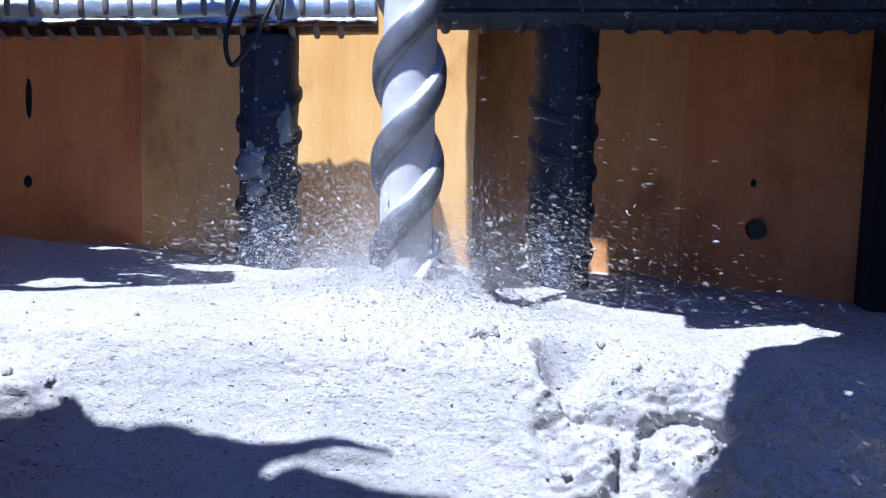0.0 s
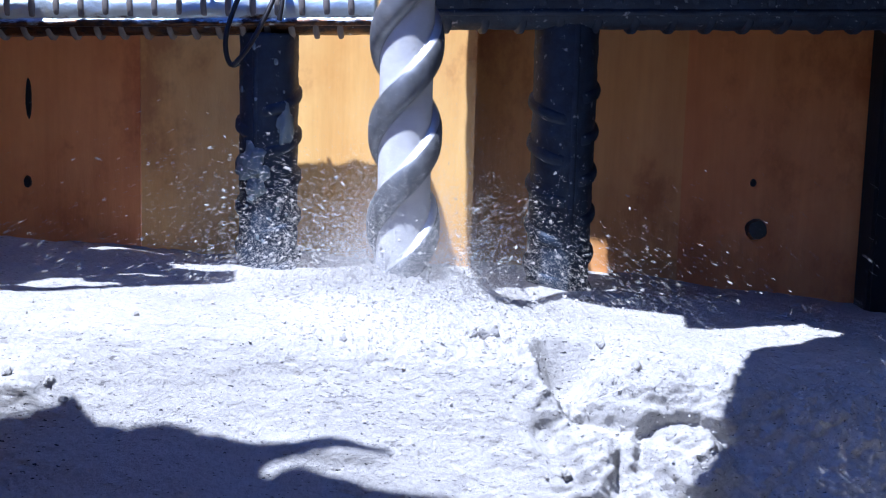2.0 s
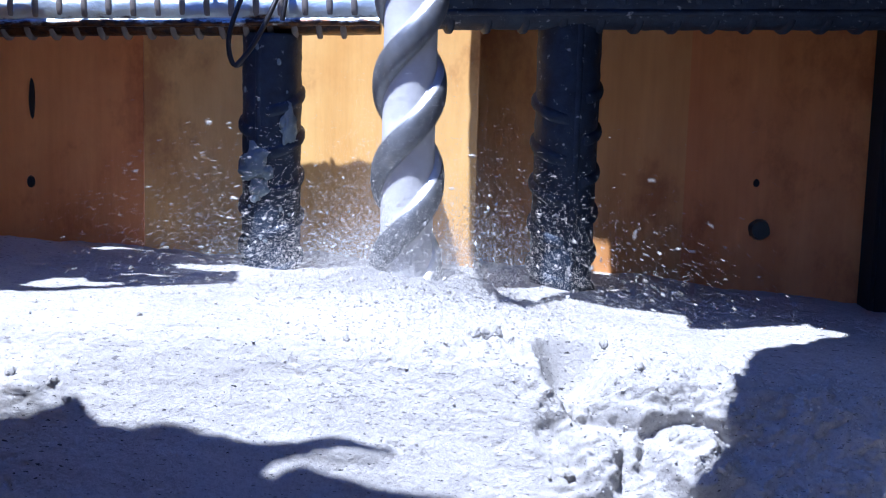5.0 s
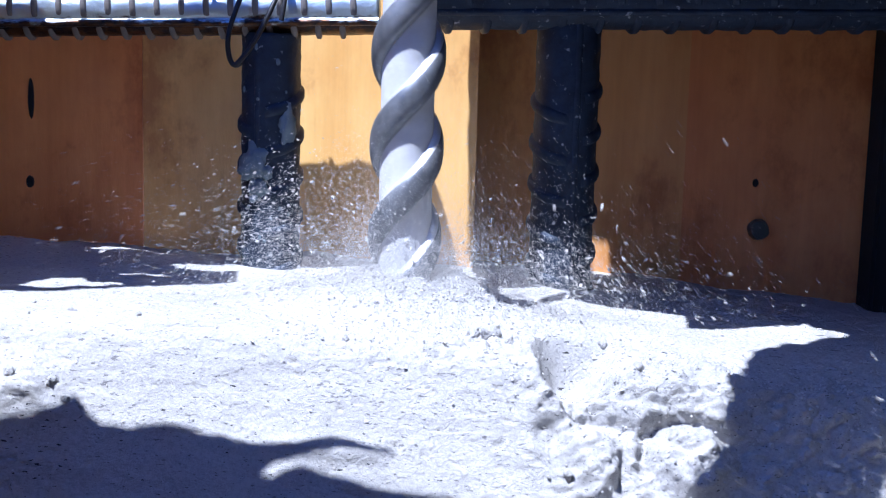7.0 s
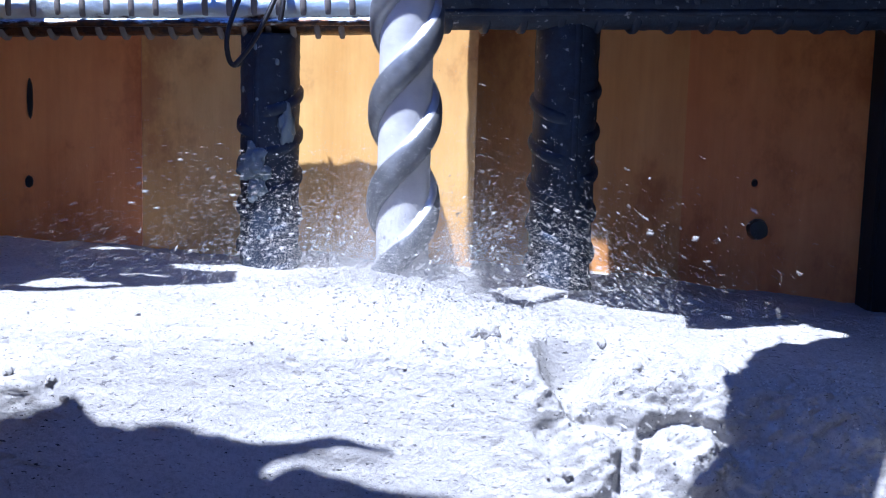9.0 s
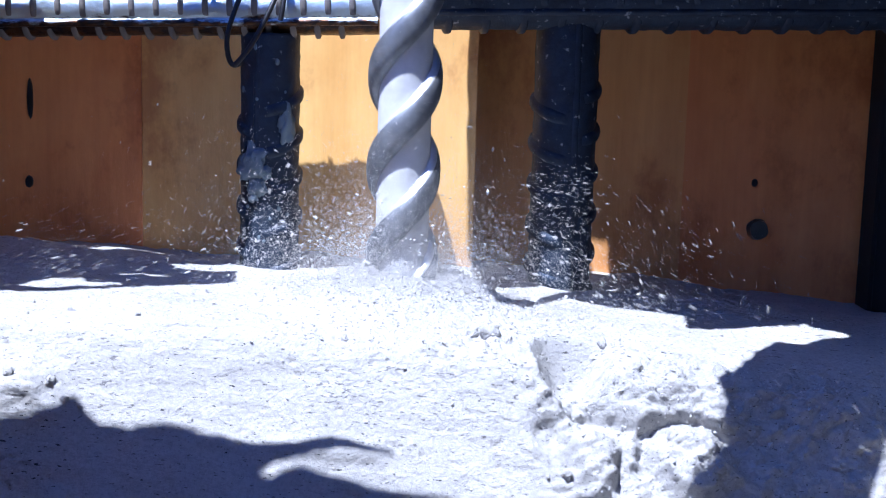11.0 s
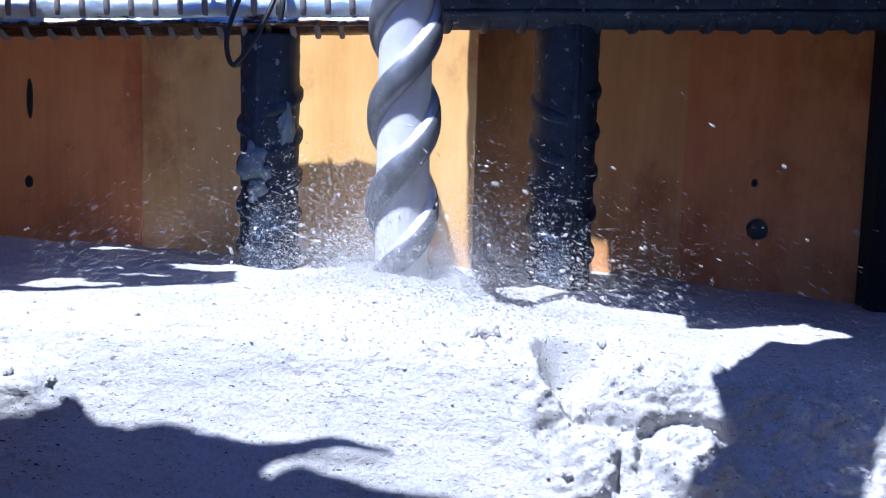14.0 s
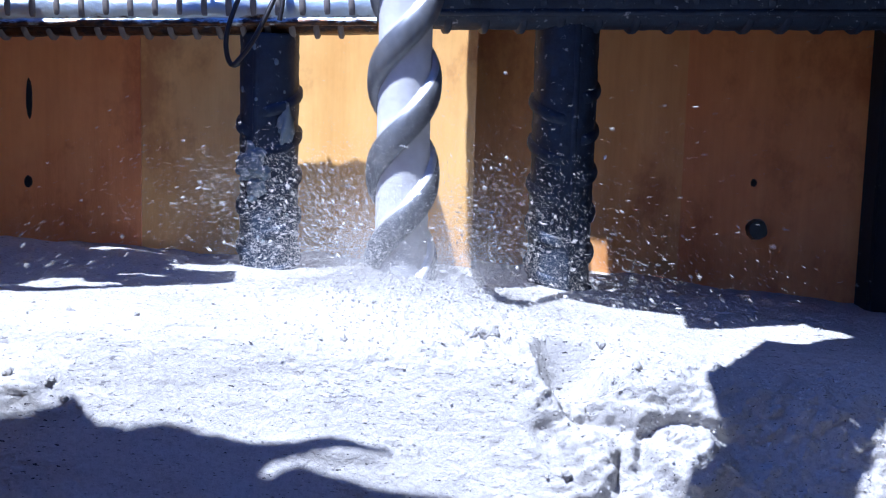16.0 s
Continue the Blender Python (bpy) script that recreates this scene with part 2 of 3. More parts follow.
# ---- reinforcing bars ----
def tube(name, rows, around, material, parent, closed=True):
    """A mesh from rings of points, one array (rows, around, 3)."""
    i, j = np.meshgrid(np.arange(rows.shape[0] - 1), np.arange(around if closed else around - 1), indexing="ij")
    k = (j + 1) % around
    faces = np.stack([i * around + j, i * around + k, (i + 1) * around + k, (i + 1) * around + j], -1).reshape(-1, 4).tolist()
    if closed:
        faces += [list(range(around))[::-1], list(range((rows.shape[0] - 1) * around, rows.shape[0] * around))]
    return mesh_object(name, rows.reshape(-1, 3).tolist(), faces, material, parent)


def rebar(length, core, spacing, slant, material, rib_material, rib=0.0009, width=0.17, seam=0.0007, seed=71):
    """A ribbed bar along +z from its foot, in parts: the core, two long seams and the cross ribs of both sides."""
    bar = new("reinforcing_bar")
    zs = np.arange(0, length, 0.0008)
    z, a = np.meshgrid(zs, np.linspace(0, 2 * math.pi, 40, endpoint=False), indexing="ij")
    r = core + 0.00016 * rough_noise(a * 0.008, z, 0.003, 3, seed)
    tube("core", np.stack([r * np.cos(a), r * np.sin(a), z], -1), 40, material, bar)
    section = np.linspace(-1, 1, 7)
    for side in (0, math.pi):
        z, v = np.meshgrid(zs, section, indexing="ij")
        lift = -0.0003 + (seam + 0.0003) * (1 - np.abs(v) ** 3) * (1 + 0.18 * value_noise(z / 0.002, v, seed + 3))
        r, a = core + lift, side + v * 0.0011 / core
        tube("seam", np.stack([r * np.cos(a), r * np.sin(a), z], -1), 7, material, bar, False)
    # one crescent rib for each side, repeated along the bar
    v, a = np.meshgrid(np.linspace(-1, 1, 7), np.linspace(radians(10), radians(170), 22), indexing="ij")
    lift = -0.0003 + (rib + 0.0003) * np.clip((np.sin(a) - 0.17) * 1.25, 0, 1) ** 0.6 * np.clip(1.25 * (1 - np.abs(v) ** 2.5), 0, 1)
    r = core + lift * (1 + 0.12 * value_noise(a * 6, v * 2, seed))
    z = v * width * spacing + slant * spacing * np.cos(a)
    shape = np.stack([r * np.cos(a), r * np.sin(a), z], -1)
    for side in (0, 1):
        first = None
        for k in range(int((length - 0.6 * spacing) / spacing)):
            if first is None:
                first = ob = tube("rib", shape * np.array([1, 1 - 2 * side, 1]), 22, rib_material, bar, False)
            else:
                ob = new("rib", first.data)
                ob.parent = bar
            ob.location = (0, 0, (k + 0.5 + 0.5 * side) * spacing)
    return bar


def away(x, y, z, factor=1.041):
    """The bars that lie across rest on the uprights, at their depth."""
    return EYE + (Vector((x, y, z)) - EYE) * factor


upright = rebar(0.1090, 0.0074, 0.0103, 0.32, REBAR, REBAR, 0.0011, 0.17, 0.0002)
upright.matrix_world = pose(-0.0450, 0.310, -0.05, 0, 0, 70)
tagged(upright, "dark ribbed steel bar standing in concrete, mortar splashed", "rebar", "upright bars")
other = rebar(0.1190, 0.0080, 0.0103, 0.32, REBAR, REBAR, 0.0011, 0.17, 0.0002, 171)
other.matrix_world = pose(0.0296, 0.310, -0.055, 0, 0, 105)
tagged(other, "dark ribbed steel bar standing in concrete, dusty foot", "rebar", "upright bars")
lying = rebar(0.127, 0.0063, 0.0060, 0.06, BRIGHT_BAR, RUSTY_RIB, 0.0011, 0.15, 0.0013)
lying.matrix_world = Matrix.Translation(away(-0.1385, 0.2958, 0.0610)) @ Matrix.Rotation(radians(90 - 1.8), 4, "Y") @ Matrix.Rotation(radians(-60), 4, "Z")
tagged(lying, "bright blue-grey ribbed steel bar lying across, tied with wire", "rebar")
lapped = rebar(0.132, 0.0078, 0.0092, 0.14, REBAR, REBAR, 0.0011, 0.13, seed=271)
lapped.matrix_world = Matrix.Translation(away(-0.006, 0.2942, 0.0677)) @ Matrix.Rotation(radians(90 - 1.5), 4, "Y") @ Matrix.Rotation(radians(-60), 4, "Z")
tagged(lapped, "dark ribbed steel bar lying across the uprights", "rebar")


# ---- formwork ----
formwork = tagged(new("formwork"), "orange-brown film-faced plywood formwork behind the bars", "formwork")
for x0, x1, y, face in ((-0.1495, -0.0825, 0.3295, RED_PLY), (-0.0825, 0.0077, 0.330, PLY), (0.0077, 0.0675, 0.3465, MID_PLY), (0.0675, 0.1345, 0.3468, RED_PLY)):
    part("plywood_sheet", board_mesh(x0, x1, y, y + 0.016, -0.03, 0.16, 0.00004), face, formwork)
post = part("timber_post", board_mesh(0.1185, 0.1345, 0.334, 0.346, -0.03, 0.16, 0.001), TIMBER)
tagged(post, "dark tarred timber post against the formwork", "post")


# ---- unseen walls added beside and behind the camera to block sky light ----
def unseen_wall(x0, x1, y0, y1, top=0.42, material=TIMBER, label="unseen dark wall added to block sky light"):
    wall = part("unseen_wall", board_mesh(x0, x1, y0, y1, -0.12, top), material)
    return tagged(wall, label, "wall", kind="structure")


# the two golden ones are added for warm bounce onto the formwork
unseen_wall(-0.165, 0.15, -0.24, -0.22, 0.30, PLY, "unseen golden wall added to block sky and bounce warm light")
unseen_wall(-0.165, -0.150, -0.22, 0.38, 0.100, PLY, "unseen golden wall added to block sky and bounce warm light")
unseen_wall(0.135, 0.150, -0.22, 0.38)
unseen_wall(-0.165, 0.15, 0.38, 0.40)


# ---- unseen boards added overhead to shade the back and the foreground ----
def shade_piece(points, label, z=0.10, thick=0.002, origin=(0, 0)):
    """An unseen flat shadow caster with ragged edges, from its outline in plan."""
    line = []
    for (ax, ay), (bx, by) in zip(points, points[1:] + points[:1]):
        gap = math.hypot(bx - ax, by - ay)
        steps = max(1, min(40, int(gap / 0.0012)))
        for k in range(steps):
            f = k / steps
            px, py = ax + (bx - ax) * f, ay + (by - ay) * f
            w = 0.00045 if gap < 0.12 else 0.0
            n = noise.noise_vector(Vector((px * 420, py * 420, 3.3)))
            line.append(Vector((px + n.x * w - origin[0], py + n.y * w - origin[1], 0)))
    bm = bmesh.new()
    face = bm.faces.new([bm.verts.new(p) for p in line])
    out = bmesh.ops.extrude_face_region(bm, geom=[face])
    for v in out["geom"]:
        if isinstance(v, bmesh.types.BMVert):
            v.co.z += thick
    bmesh.ops.recalc_face_normals(bm, faces=bm.faces[:])
    bmesh.ops.triangulate(bm, faces=[f for f in bm.faces if len(f.verts) > 4])
    ob = part("shade_board", bm, TIMBER)
    ob.location = (origin[0], origin[1], z)
    return tagged(ob, label, "board", "timber overhead")


shade_piece([(-0.149, 0.2121), (-0.1204, 0.2121), (-0.1114, 0.2195), (-0.1017, 0.2272), (-0.0912, 0.2341), (-0.0778, 0.2385), (-0.0808, 0.2573), (-0.0891, 0.2547),
              (-0.0945, 0.2553), (-0.0933, 0.2432), (-0.0968, 0.2422), (-0.0996, 0.2431), (-0.105, 0.2419), (-0.1006, 0.23), (-0.1073, 0.2258), (-0.1164, 0.2205),
              (-0.1204, 0.2213), (-0.123, 0.2193), (-0.149, 0.2193)],
             "unseen ragged dark board casting shade on the concrete at left")
shade_piece([(-0.149, 0.2194), (-0.1243, 0.2194), (-0.1217, 0.2214), (-0.1208, 0.2265), (-0.1177, 0.232), (-0.1117, 0.2345), (-0.11, 0.2315), (-0.1024, 0.2308),
              (-0.1065, 0.2422), (-0.1012, 0.245), (-0.0947, 0.2436), (-0.0963, 0.2556), (-0.0984, 0.258), (-0.0946, 0.2629), (-0.0838, 0.2681), (-0.0771, 0.2701),
              (-0.0787, 0.2863), (-0.1039, 0.2859), (-0.1044, 0.2801), (-0.1057, 0.2751), (-0.1114, 0.2748), (-0.1151, 0.2674), (-0.1191, 0.267), (-0.1231, 0.2759),
              (-0.1302, 0.2758), (-0.1418, 0.2684), (-0.149, 0.2684)],
             "unseen narrow dark board casting shade at the back left", 0.103)
shade_piece([(-0.149, 0.2561), (-0.1364, 0.2569), (-0.1252, 0.2638), (-0.1189, 0.2696), (-0.1153, 0.2781), (-0.1117, 0.2837), (-0.1117, 0.2880), (-0.149, 0.2880)],
             "unseen short dark board casting shade at the far left")
shade_piece([(-0.149, 0.2998), (-0.0742, 0.2998), (-0.0673, 0.3078), (-0.0608, 0.3154), (-0.0480, 0.3295), (-0.149, 0.3295)],
             "unseen dark board casting shade on the left formwork")
shade_piece([(-0.0800, 0.2700), (-0.0640, 0.2700), (-0.0500, 0.2858), (-0.0700, 0.2866), (-0.0790, 0.2860)],
             "small unseen dark wedge added to shade an upright bar", 0.106)
shade_piece([(-0.0097, 0.2748), (0.0034, 0.2639), (0.0290, 0.2947), (0.0159, 0.3056)],
             "small unseen dark wedge added to shade an upright bar", 0.106)
shade_piece([(-0.0225, 0.2397), (-0.018, 0.2265), (-0.0133, 0.2286), (-0.009, 0.2396), (-0.0014, 0.2558), (0.0116, 0.2515), (0.0262, 0.2487), (0.0243, 0.2357),
              (0.0271, 0.2344), (0.0358, 0.2393), (0.0550, 0.2502), (0.0605, 0.2428), (0.0650, 0.2332), (0.134, 0.2311), (0.134, 0.3462), (0.0070, 0.3462),
              (0.0070, 0.3298), (-0.0087, 0.3138), (-0.0128, 0.3084), (-0.0169, 0.3029), (-0.021, 0.2973), (-0.0233, 0.2942), (-0.0225, 0.2733), (-0.017, 0.275),
              (-0.0074, 0.2777), (0.0086, 0.2954), (0.0111, 0.3096), (0.0127, 0.312), (0.018, 0.312), (0.0163, 0.3097), (0.0138, 0.2963), (0.0174, 0.2933),
              (0.0221, 0.294), (0.0175, 0.2852), (0.0126, 0.2714), (0.0062, 0.2725), (-0.0024, 0.2603), (-0.0114, 0.2412), (-0.0152, 0.2346), (-0.0209, 0.2391)],
             "wide unseen dark board casting shade at the back right")
HELD = (0.0258, 0.1856)
turning_shade = shade_piece([(0.0659, 0.2440), (0.0536, 0.2323), (0.0434, 0.2205), (0.0324, 0.2127), (0.0272, 0.2002), (0.0233, 0.1889),
                           (0.0198, 0.1843), (0.0184, 0.1815), (0.0144, 0.1725), (0.0104, 0.1702), (0.0047, 0.1636), (0.0040, 0.1206),
                           (0.0100, 0.1207), (0.0396, 0.1706), (0.0515, 0.1859), (0.0744, 0.2206), (0.1300, 0.2316), (0.1300, 0.2446)],
                          "unseen dark board slowly turning, casts the right foreground shade", origin=HELD)
SLID = (0.0343, 0.1861)
sliding_shade = shade_piece([(0.0230, 0.1597), (0.0389, 0.1598), (0.0465, 0.1710), (0.0583, 0.1863), (0.0812, 0.2212), (0.0443, 0.2209), (0.0244, 0.1908)],
                          "narrow unseen dark board sliding, casts shade at the right corner", origin=SLID)
shade_piece([(-0.149, 0.1710), (-0.1151, 0.1744), (-0.1089, 0.1747), (-0.1052, 0.1757), (-0.1028, 0.1770), (-0.1014, 0.1780), (-0.1004, 0.1770),
              (-0.0998, 0.1756), (-0.0972, 0.1738), (-0.092, 0.1735), (-0.0847, 0.1743), (-0.0776, 0.1738), (-0.0696, 0.1728), (-0.063, 0.1727),
              (-0.0558, 0.1747),
              (-0.0494, 0.1738), (-0.0447, 0.1733), (-0.0547, 0.1725), (-0.0599, 0.1712), (-0.0672, 0.1703), (-0.0699, 0.1682),
              (-0.0675, 0.1680), (-0.0619, 0.1694), (-0.0554, 0.1685), (-0.0508, 0.1674), (-0.0419, 0.1668), (-0.0286, 0.1654),
              (-0.0254, 0.1205), (-0.149, 0.1200)],
             "unseen ragged dark board casting shade on the front ledge")


# ---- drill bit ----
BIT_X, BIT_Y, PITCH = -0.0085, 0.2755, 0.0207


def drill_bit():
    """A two-start spiral bit about its own z axis, in parts: the core with its flutes, and two lands; its tip is 3 cm down."""
    zs = np.arange(-0.03, 0.16, 0.0006)
    whole = tagged(new("drill_bit"), "dusty grey steel spiral masonry drill bit, turning in concrete", "drill bit")
    for start in (0, 1):
        for name, u0, u1, material in (("flute", 0.537, 1.083, FLUTE), ("cutting_margin", 0.083, 0.135, MARGIN), ("spiral_land", 0.135, 0.537, BIT)):
            us = (u0 + u1) / 2 - (u1 - u0) / 2 * np.cos(np.linspace(0, math.pi, 34)) + start
            z, u = np.meshgrid(zs, us, indexing="ij")
            v = u % 1.0
            lift = np.sqrt(np.clip(1 - np.abs((v - 0.31) / 0.225) ** 2.6, 0, 1))
            r = (0.0060 + 0.0024 * lift) * np.clip((z + 0.0302) / 0.004, 0.05, 1) ** 0.5
            a = math.pi * (u + z / PITCH)
            verts = np.stack([r * np.cos(a), r * np.sin(a), z], -1).reshape(-1, 3)
            n, m = z.shape
            i, j = np.meshgrid(np.arange(n - 1), np.arange(m - 1), indexing="ij")
            faces = np.stack([i * m + j, i * m + j + 1, (i + 1) * m + j + 1, (i + 1) * m + j], -1).reshape(-1, 4)
            mesh_object(name, verts.tolist(), faces.tolist(), material, whole)
    return whole


bit = drill_bit()


# ---- tie wire ----
def wire(points, radius, name="tie_wire"):
    cu = bpy.data.curves.new(name, "CURVE")
    cu.dimensions, cu.bevel_depth, cu.bevel_resolution, cu.resolution_u = "3D", radius, 3, 8
    sp = cu.splines.new("NURBS")
    sp.points.add(len(points) - 1)
    for p, co in zip(sp.points, points):
        p.co = (*co, 1)
    sp.use_endpoint_u, sp.order_u = True, 3
    ob = new(name, cu)
    me = bpy.data.meshes.new_from_object(ob.evaluated_get(bpy.context.evaluated_depsgraph_get()))
    bpy.data.objects.remove(ob)
    me.materials.clear()
    me.materials.append(WIRE)
    for poly in me.polygons:
        poly.use_smooth = True
    return new(name, me)


tie = tagged(new("wire_tie"), "twisted black annealed wire tie hanging from the bar", "wire")
tie.location = (-0.046, 0.284, 0.06)
for points in ([(-0.0445, 0.300, 0.0745), (-0.0468, 0.2885, 0.0715), (-0.0492, 0.2835, 0.0640), (-0.0512, 0.2820, 0.0570), (-0.0507, 0.2818, 0.0520),
                (-0.0492, 0.2816, 0.0500), (-0.0478, 0.2816, 0.0512)],
               [(-0.0375, 0.300, 0.0745), (-0.0390, 0.2885, 0.0718), (-0.0405, 0.2830, 0.0650), (-0.0432, 0.2818, 0.0590), (-0.0462, 0.2812, 0.0535),
                (-0.0490, 0.2810, 0.0506)],
               [(-0.0388, 0.300, 0.0738), (-0.0385, 0.2880, 0.0710), (-0.0382, 0.2840, 0.0660), (-0.0390, 0.2836, 0.0610)],
               [(-0.0580, 0.298, 0.0720), (-0.0568, 0.2862, 0.0690), (-0.0548, 0.2840, 0.0665), (-0.0525, 0.2862, 0.0692), (-0.0510, 0.298, 0.0722)]):
    strand = wire([away(*p) - tie.location for p in points], 0.00062, "strand")
    strand.parent = tie


# ---- mortar on the bars, marks on the sheets ----
def lump(name, size, seed, material, parent=None, subdivisions=3, rough=0.35):
    bm = bmesh.new()
    bmesh.ops.create_icosphere(bm, subdivisions=subdivisions, radius=1)
    for v in bm.verts:
        k = 1 + rough * noise.fractal(v.co * 1.6 + Vector((seed * 5.1, seed, 0)), 0.8, 2.0, 4)
        v.co = Vector((v.co.x * size[0], v.co.y * size[1], v.co.z * size[2])) * k
    ob = part(name, bm, material, parent)
    for poly in ob.data.polygons:
        poly.use_smooth = subdivisions > 2
    return ob


MORTAR = plain_material("dried_mortar", (0.17, 0.22, 0.26), 0.9)
for x, z, w, h, seed in ((-0.0490, 0.0255, 0.0034, 0.0026, 1), (-0.0478, 0.0270, 0.0026, 0.0036, 2), (-0.0470, 0.0205, 0.0022, 0.0020, 3),
                         (-0.0400, 0.0360, 0.0017, 0.0042, 4), (-0.0452, 0.0243, 0.0014, 0.0014, 6), (-0.0480, 0.0182, 0.0010, 0.0012, 7)):
    depth = 0.310 - math.sqrt(max(0.0, 0.0077 ** 2 - (x + 0.045) ** 2))
    splash = lump("mortar_splash", (w * 1.15, 0.0009, h * 1.15), seed, MORTAR, rough=0.6)
    splash.matrix_world = pose(x, depth, z, 0, 0, math.degrees(math.asin((x + 0.045) / 0.0085)))
    splash.parent = upright
    splash.matrix_parent_inverse = upright.matrix_world.inverted()


rng = np.random.default_rng(9)
for bar, centre, low in ((upright, -0.045, 0.004), (other, 0.0296, -0.002)):
    for k in range(16):
        side = rng.uniform(-0.0062, 0.0062)
        size = rng.uniform(0.0002, 0.00055)
        speck = lump("mortar_splash", (size, 0.0003, size * rng.uniform(0.7, 1.8)), 20 + k, MORTAR, subdivisions=2)
        speck.matrix_world = pose(centre + side, 0.310 - math.sqrt(0.0076 ** 2 - side ** 2), rng.uniform(low, 0.056), 0, 0, math.degrees(math.asin(side / 0.0085)))
        speck.parent = bar
        speck.matrix_parent_inverse = bar.matrix_world.inverted()


def sheet_mark(name, x, y, z, w, h, material, deep):
    bm = bmesh.new()
    bmesh.ops.create_cone(bm, cap_ends=True, segments=20, radius1=1, radius2=0.8, depth=1)
    for v in bm.verts:
        k = 1 + 0.12 * noise.noise(v.co * 2 + Vector((x * 90, 0, z * 90)))
        v.co = Vector((x + v.co.x * w * k, y - v.co.z * deep, z + v.co.y * h * k))
    return part(name, bm, material, formwork)


sheet_mark("knot", -0.1125, 0.3293, 0.0405, 0.0009, 0.0058, DARK, 0.0008)
sheet_mark("knot", -0.1132, 0.3293, 0.0180, 0.0012, 0.0018, DARK, 0.0008)
sheet_mark("knot", 0.0880, 0.3465, 0.0218, 0.0009, 0.0012, DARK, 0.0008)
sheet_mark("tie_bolt", 0.0895, 0.3460, 0.0085, 0.0033, 0.0033, BOLT, 0.004)


# ---- loose crumbs and chips on the concrete ----
def grains(name, places, sizes, material, stretch=1.0, seed=1, simple=False):
    """Many small angular grains in one mesh."""
    rng = np.random.default_rng(seed)
    unit = np.array([(1, 0, 0), (-1, 0, 0), (0, 1, 0), (0, -1, 0), (0, 0, 1), (0, 0, -1)], float)
    tris = np.array([(0, 2, 4), (2, 1, 4), (1, 3, 4), (3, 0, 4), (2, 0, 5), (1, 2, 5), (3, 1, 5), (0, 3, 5)])
    if simple:
        unit = np.array([(1, 1, 1), (-1, -1, 1), (-1, 1, -1), (1, -1, -1)], float) * 0.6
        tris = np.array([(0, 1, 2), (0, 3, 1), (0, 2, 3), (1, 3, 2)])
    corners = len(unit)
    count = len(places)
    axes = rng.normal(size=(count, 3, 3))
    q = np.linalg.qr(axes)[0]
    shape = unit[None] * rng.uniform(0.6, 1.0, (count, corners, 1)) * np.array([stretch, 1, 0.8])
    verts = np.einsum("nij,nvj->nvi", q, shape) * sizes[:, None, None] + places[:, None, :]
    faces = tris[None] + corners * np.arange(count)[:, None, None]
    return mesh_object(name, verts.reshape(-1, 3).tolist(), faces.reshape(-1, 3).tolist(), material, smooth=False)


def scatter_crumbs():
    rng = np.random.default_rng(4)
    area = (SURFACE["s"] > 0.062) & (SURFACE["s"] < 0.178) & (np.abs(SURFACE["x"]) < 0.11)
    weight = np.where(area, SURFACE["loose"] ** 1.5 + 0.035, 0).reshape(-1)
    pick = rng.choice(weight.size, 9000, p=weight / weight.sum())
    places = np.stack([SURFACE[k].reshape(-1)[pick] for k in ("x", "y", "z")], -1)
    places += rng.normal(scale=0.0002, size=places.shape)
    sizes = np.clip(rng.lognormal(math.log(0.00022), 0.45, len(pick)), 0.0001, 0.0008)
    ob = grains("loose_crumbs", places, sizes, CRUMB, 1.2, 5)
    tagged(ob, "pale crushed concrete crumbs heaped round the hole", "rubble", kind="stuff")


scatter_crumbs()


def chip(x, s, size, seed):
    k = np.argmin((SURFACE["x"] - x) ** 2 + (SURFACE["s"] - s) ** 2)
    p = [float(SURFACE[c].reshape(-1)[k]) for c in "xyz"]
    ob = lump("concrete_chip", (size, size * 0.8, size * 0.65), seed, CONCRETE, subdivisions=3, rough=0.55)
    ob.matrix_world = pose(p[0], p[1], p[2] + size * 0.05, 20 * seed, 13 * seed, 47 * seed)
    tagged(ob, "broken pale concrete chip lying on the block", "rubble", "concrete chips")


for k, (x, s, size) in enumerate(((-0.0742, 0.1275, 0.0021), (-0.0815, 0.126, 0.0006), (0.0095, 0.1285, 0.0024), (0.0060, 0.1260, 0.0016),
                                  (0.0130, 0.1310, 0.0012), (0.0390, 0.1300, 0.0015), (0.0330, 0.1180, 0.0012),
                                  (0.0440, 0.1500, 0.0012), (-0.0050, 0.1330, 0.0011), (-0.0190, 0.1340, 0.0010),
                                  (-0.0690, 0.1530, 0.0009), (-0.0660, 0.1540, 0.0007), (-0.0720, 0.1500, 0.0013), (-0.0800, 0.1490, 0.0015),
                                  (0.0500, 0.1300, 0.0010), (0.0520, 0.1560, 0.0013), (0.0240, 0.1590, 0.0014), (-0.0600, 0.1300, 0.0007))):
    chip(x, s, size, k + 1)


# ---- flying dust: clumps of grains that hop out from the hole and back ----
HOLE = Vector((BIT_X, 0.266, 0.004))
clumps = []
for k in range(100):
    rng = np.random.default_rng(100 + k)
    count = int(rng.integers(450, 950))
    spread = np.array([0.011, 0.006, 0.0065]) * rng.uniform(0.5, 1.5) * (2.0 if k % 7 == 3 else 1.0)
    places = rng.normal(size=(count, 3)) * spread
    sizes = np.clip(rng.lognormal(math.log(0.00009), 0.5, count), 0.00005, 0.0004)
    sizes = np.where(rng.random(count) < 0.012, rng.uniform(0.0003, 0.0006, count), sizes)
    clump = grains("dust_spray", places, sizes, DUST, 1.5, 200 + k)
    tagged(clump, "flying pale concrete grains thrown out by the bit", "dust", "flying dust", "stuff")
    clumps.append(clump)
veils = []
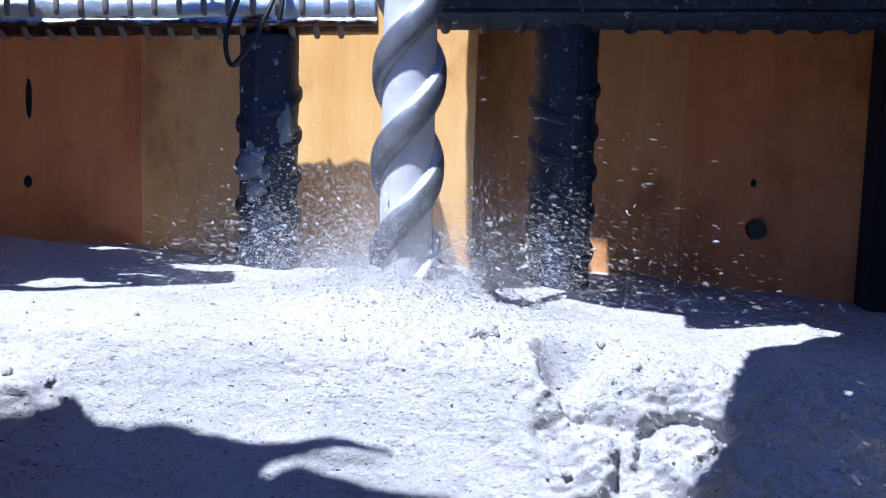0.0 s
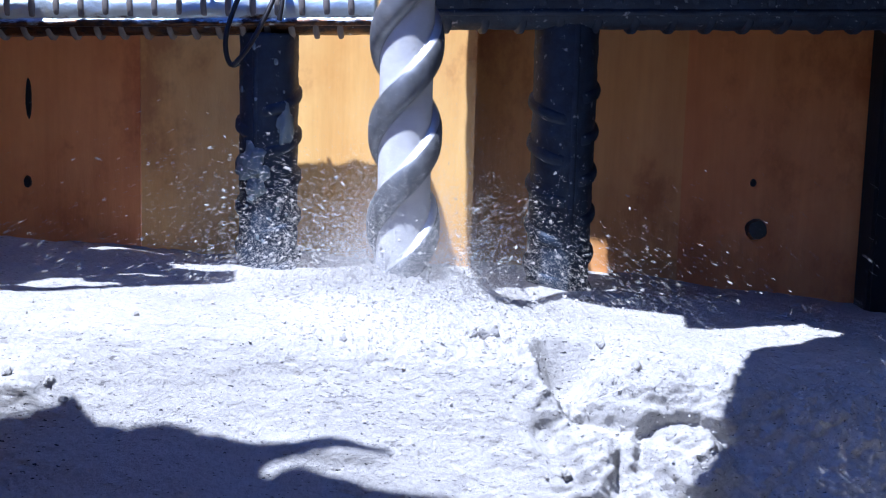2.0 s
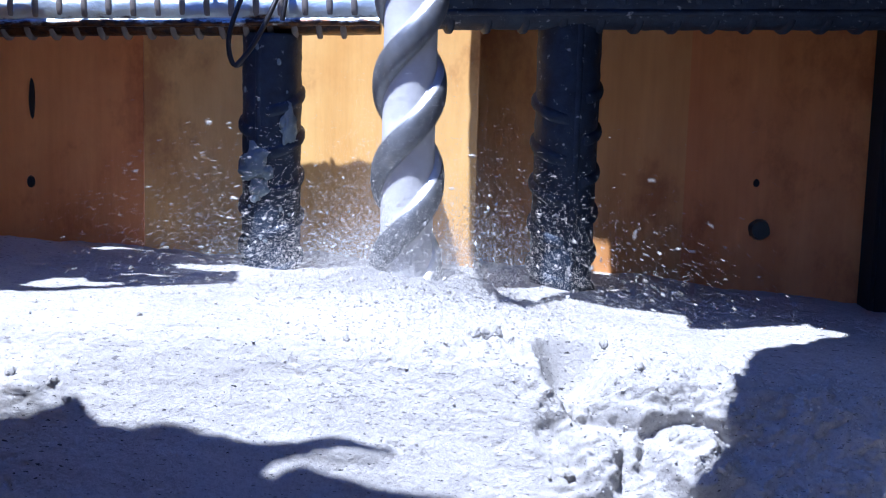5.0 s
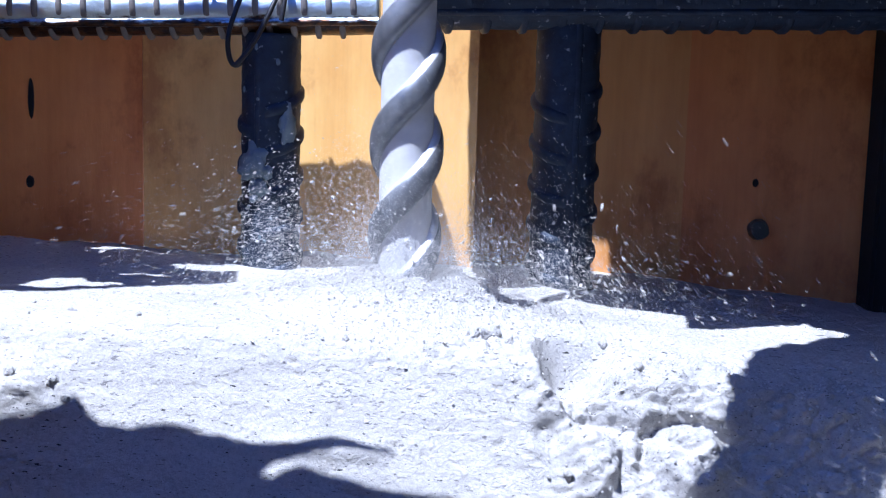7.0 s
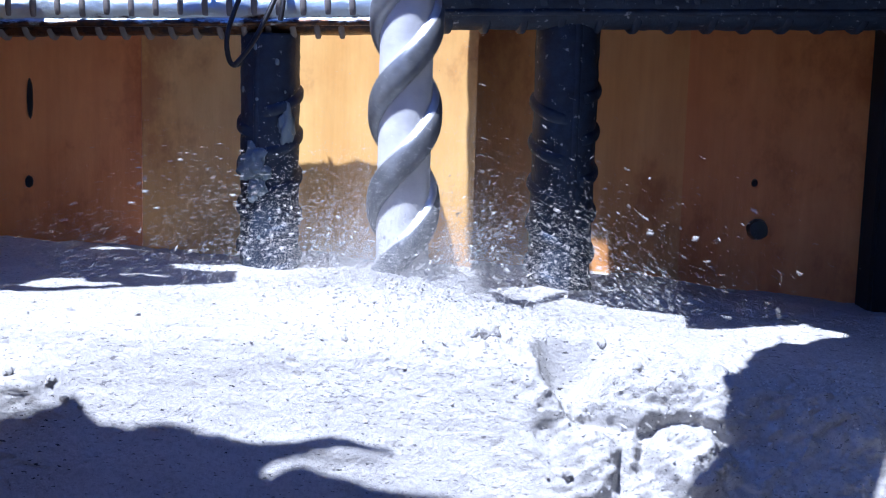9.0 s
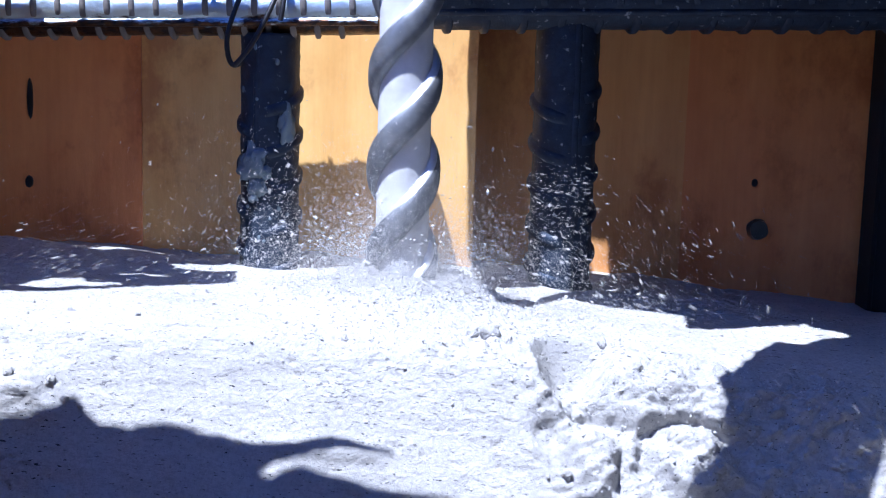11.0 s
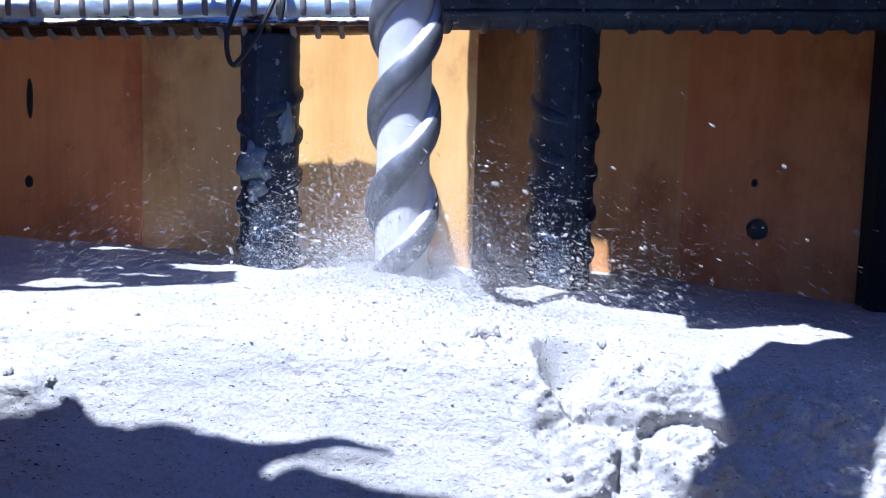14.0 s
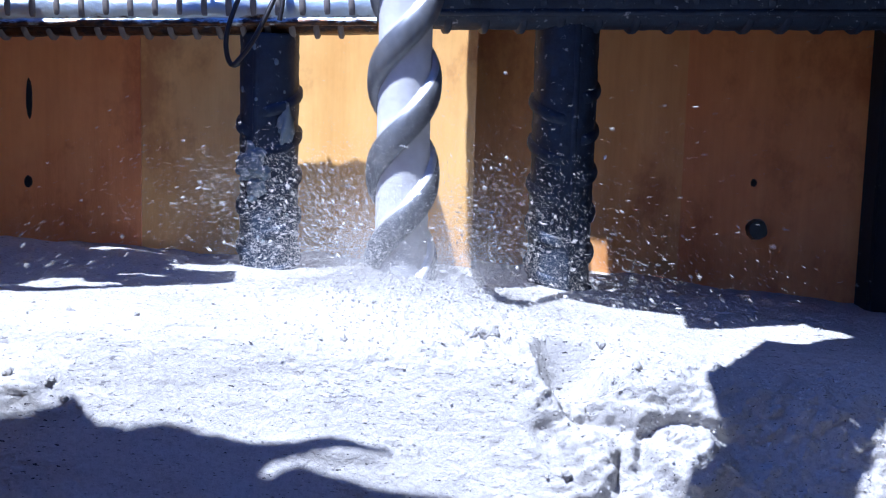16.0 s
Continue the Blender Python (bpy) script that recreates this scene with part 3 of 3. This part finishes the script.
for k in range(4):
    rng = np.random.default_rng(300 + k)
    count = 42000
    turn, far = rng.uniform(0, 2 * math.pi, count), np.abs(rng.normal(size=count)) * np.where(rng.random(count) < 0.6, 0.009, 0.02) + 0.0085
    rise = rng.exponential(0.0105, count) * np.exp(-far / 0.06)
    places = np.stack([far * np.cos(turn), far * np.sin(turn) * 0.8, rise], -1)
    sizes = np.clip(rng.lognormal(math.log(0.000044), 0.4, count), 0.00002, 0.00016)
    veil = grains("dust_cloud", places, sizes, DUST, 1.4, 400 + k, True)
    tagged(veil, "fine pale dust whirling round the turning bit", "dust", "dust clouds", "stuff")
    veils.append(veil)


# ---- what moves ----
def motions():
    # the bit turns clockwise at about 305 turns a minute
    times = (0, 1.5, 3.5, 7, 9, 12.5, 14.5, 16)
    lead = (0, 45, 101, 200, 260, 369, 432, 479)
    drift = (-0.0001, -0.0008, -0.0005, -0.0008, -0.0011, -0.0013, -0.0013, -0.0012)
    rows = []
    for k in range(481):
        t = k / 30
        turned = 1800 * t + np.interp(t, times, lead) * 180 / 164
        rows.append((t, pose(BIT_X + np.interp(t, times, drift), BIT_Y, 0) @ Matrix.Rotation(radians(55 - turned), 4, "Z")))
    walk(bit, rows)
    # two of the unseen shadow casters creep, so the shade at right shifts
    walk(turning_shade, [(t, pose(HELD[0], HELD[1], 0.103, 0, 0, -0.16 * t)) for t in (0, 4, 8, 12, 16)])
    walk(sliding_shade, [(t, pose(SLID[0] - 0.00043 * t, SLID[1], 0.107)) for t in (0, 4, 8, 12, 16)])
    # grains: each clump flies out on an arc, sinks into the dust, comes back under it and is thrown out again
    for k, clump in enumerate(clumps):
        rng = np.random.default_rng(500 + k)
        rightward = rng.random() < 0.44
        reach = rng.uniform(0.012, 0.05) if rng.random() < 0.55 else rng.uniform(0.045, 0.085 if rightward else 0.12)
        far = HOLE + Vector(((reach if rightward else -reach), rng.uniform(-0.012, 0.03), -0.024))
        if k % 7 == 3:
            far = Vector((rng.uniform(0.06, 0.09), rng.uniform(0.18, 0.225), -0.045))
        near = HOLE + Vector((0.008 if rightward else -0.008, rng.uniform(-0.005, 0.004), -0.004))
        period, start, high = rng.uniform(0.26, 0.40), rng.uniform(0, 1), rng.uniform(0.004, 0.026)
        rows = []
        for j in range(481):
            t = j / 30
            u = (t / period + start) % 1.0
            hop = int(t / period + start)
            tall = high * (0.5 + 1.0 * ((hop * 0.618 + k * 0.37) % 1.0))
            if rightward:
                burst = 1 + 0.5 * math.exp(-((t - 4.0) / 0.3) ** 2) + 0.7 * math.exp(-((t - 12.3) / 0.5) ** 2)
            else:
                burst = 1 + 0.8 * math.exp(-((t - 3.3) / 0.5) ** 2) + 0.9 * math.exp(-((t - 15.5) / 0.4) ** 2) + 0.4 * math.exp(-((t - 6.4) / 0.3) ** 2)
            if u < 0.8:
                f = u / 0.8
                p = near.lerp(far, f) + Vector(((far.x - near.x) * f * 0.5 * (burst - 1), 0, 4 * tall * f * (1 - f) * burst))
            else:
                p = far.lerp(near, (u - 0.8) / 0.2) + Vector((0, 0, -0.05))
            rows.append((t, Matrix.Translation(p) @ Matrix.Rotation(0.5 * math.sin(t * 3 + k), 4, "Y")))
        walk(clump, rows)
    for k, veil in enumerate(veils):
        rows = []
        for j in range(161):
            t = j / 10
            bob = 0.0008 * math.sin(t * (7 + k) + k)
            rows.append((t, pose(BIT_X, BIT_Y - 0.004, 0.0035 + bob, 0, 0, -(220 + 60 * k) * t)))
        walk(veil, rows)


motions()
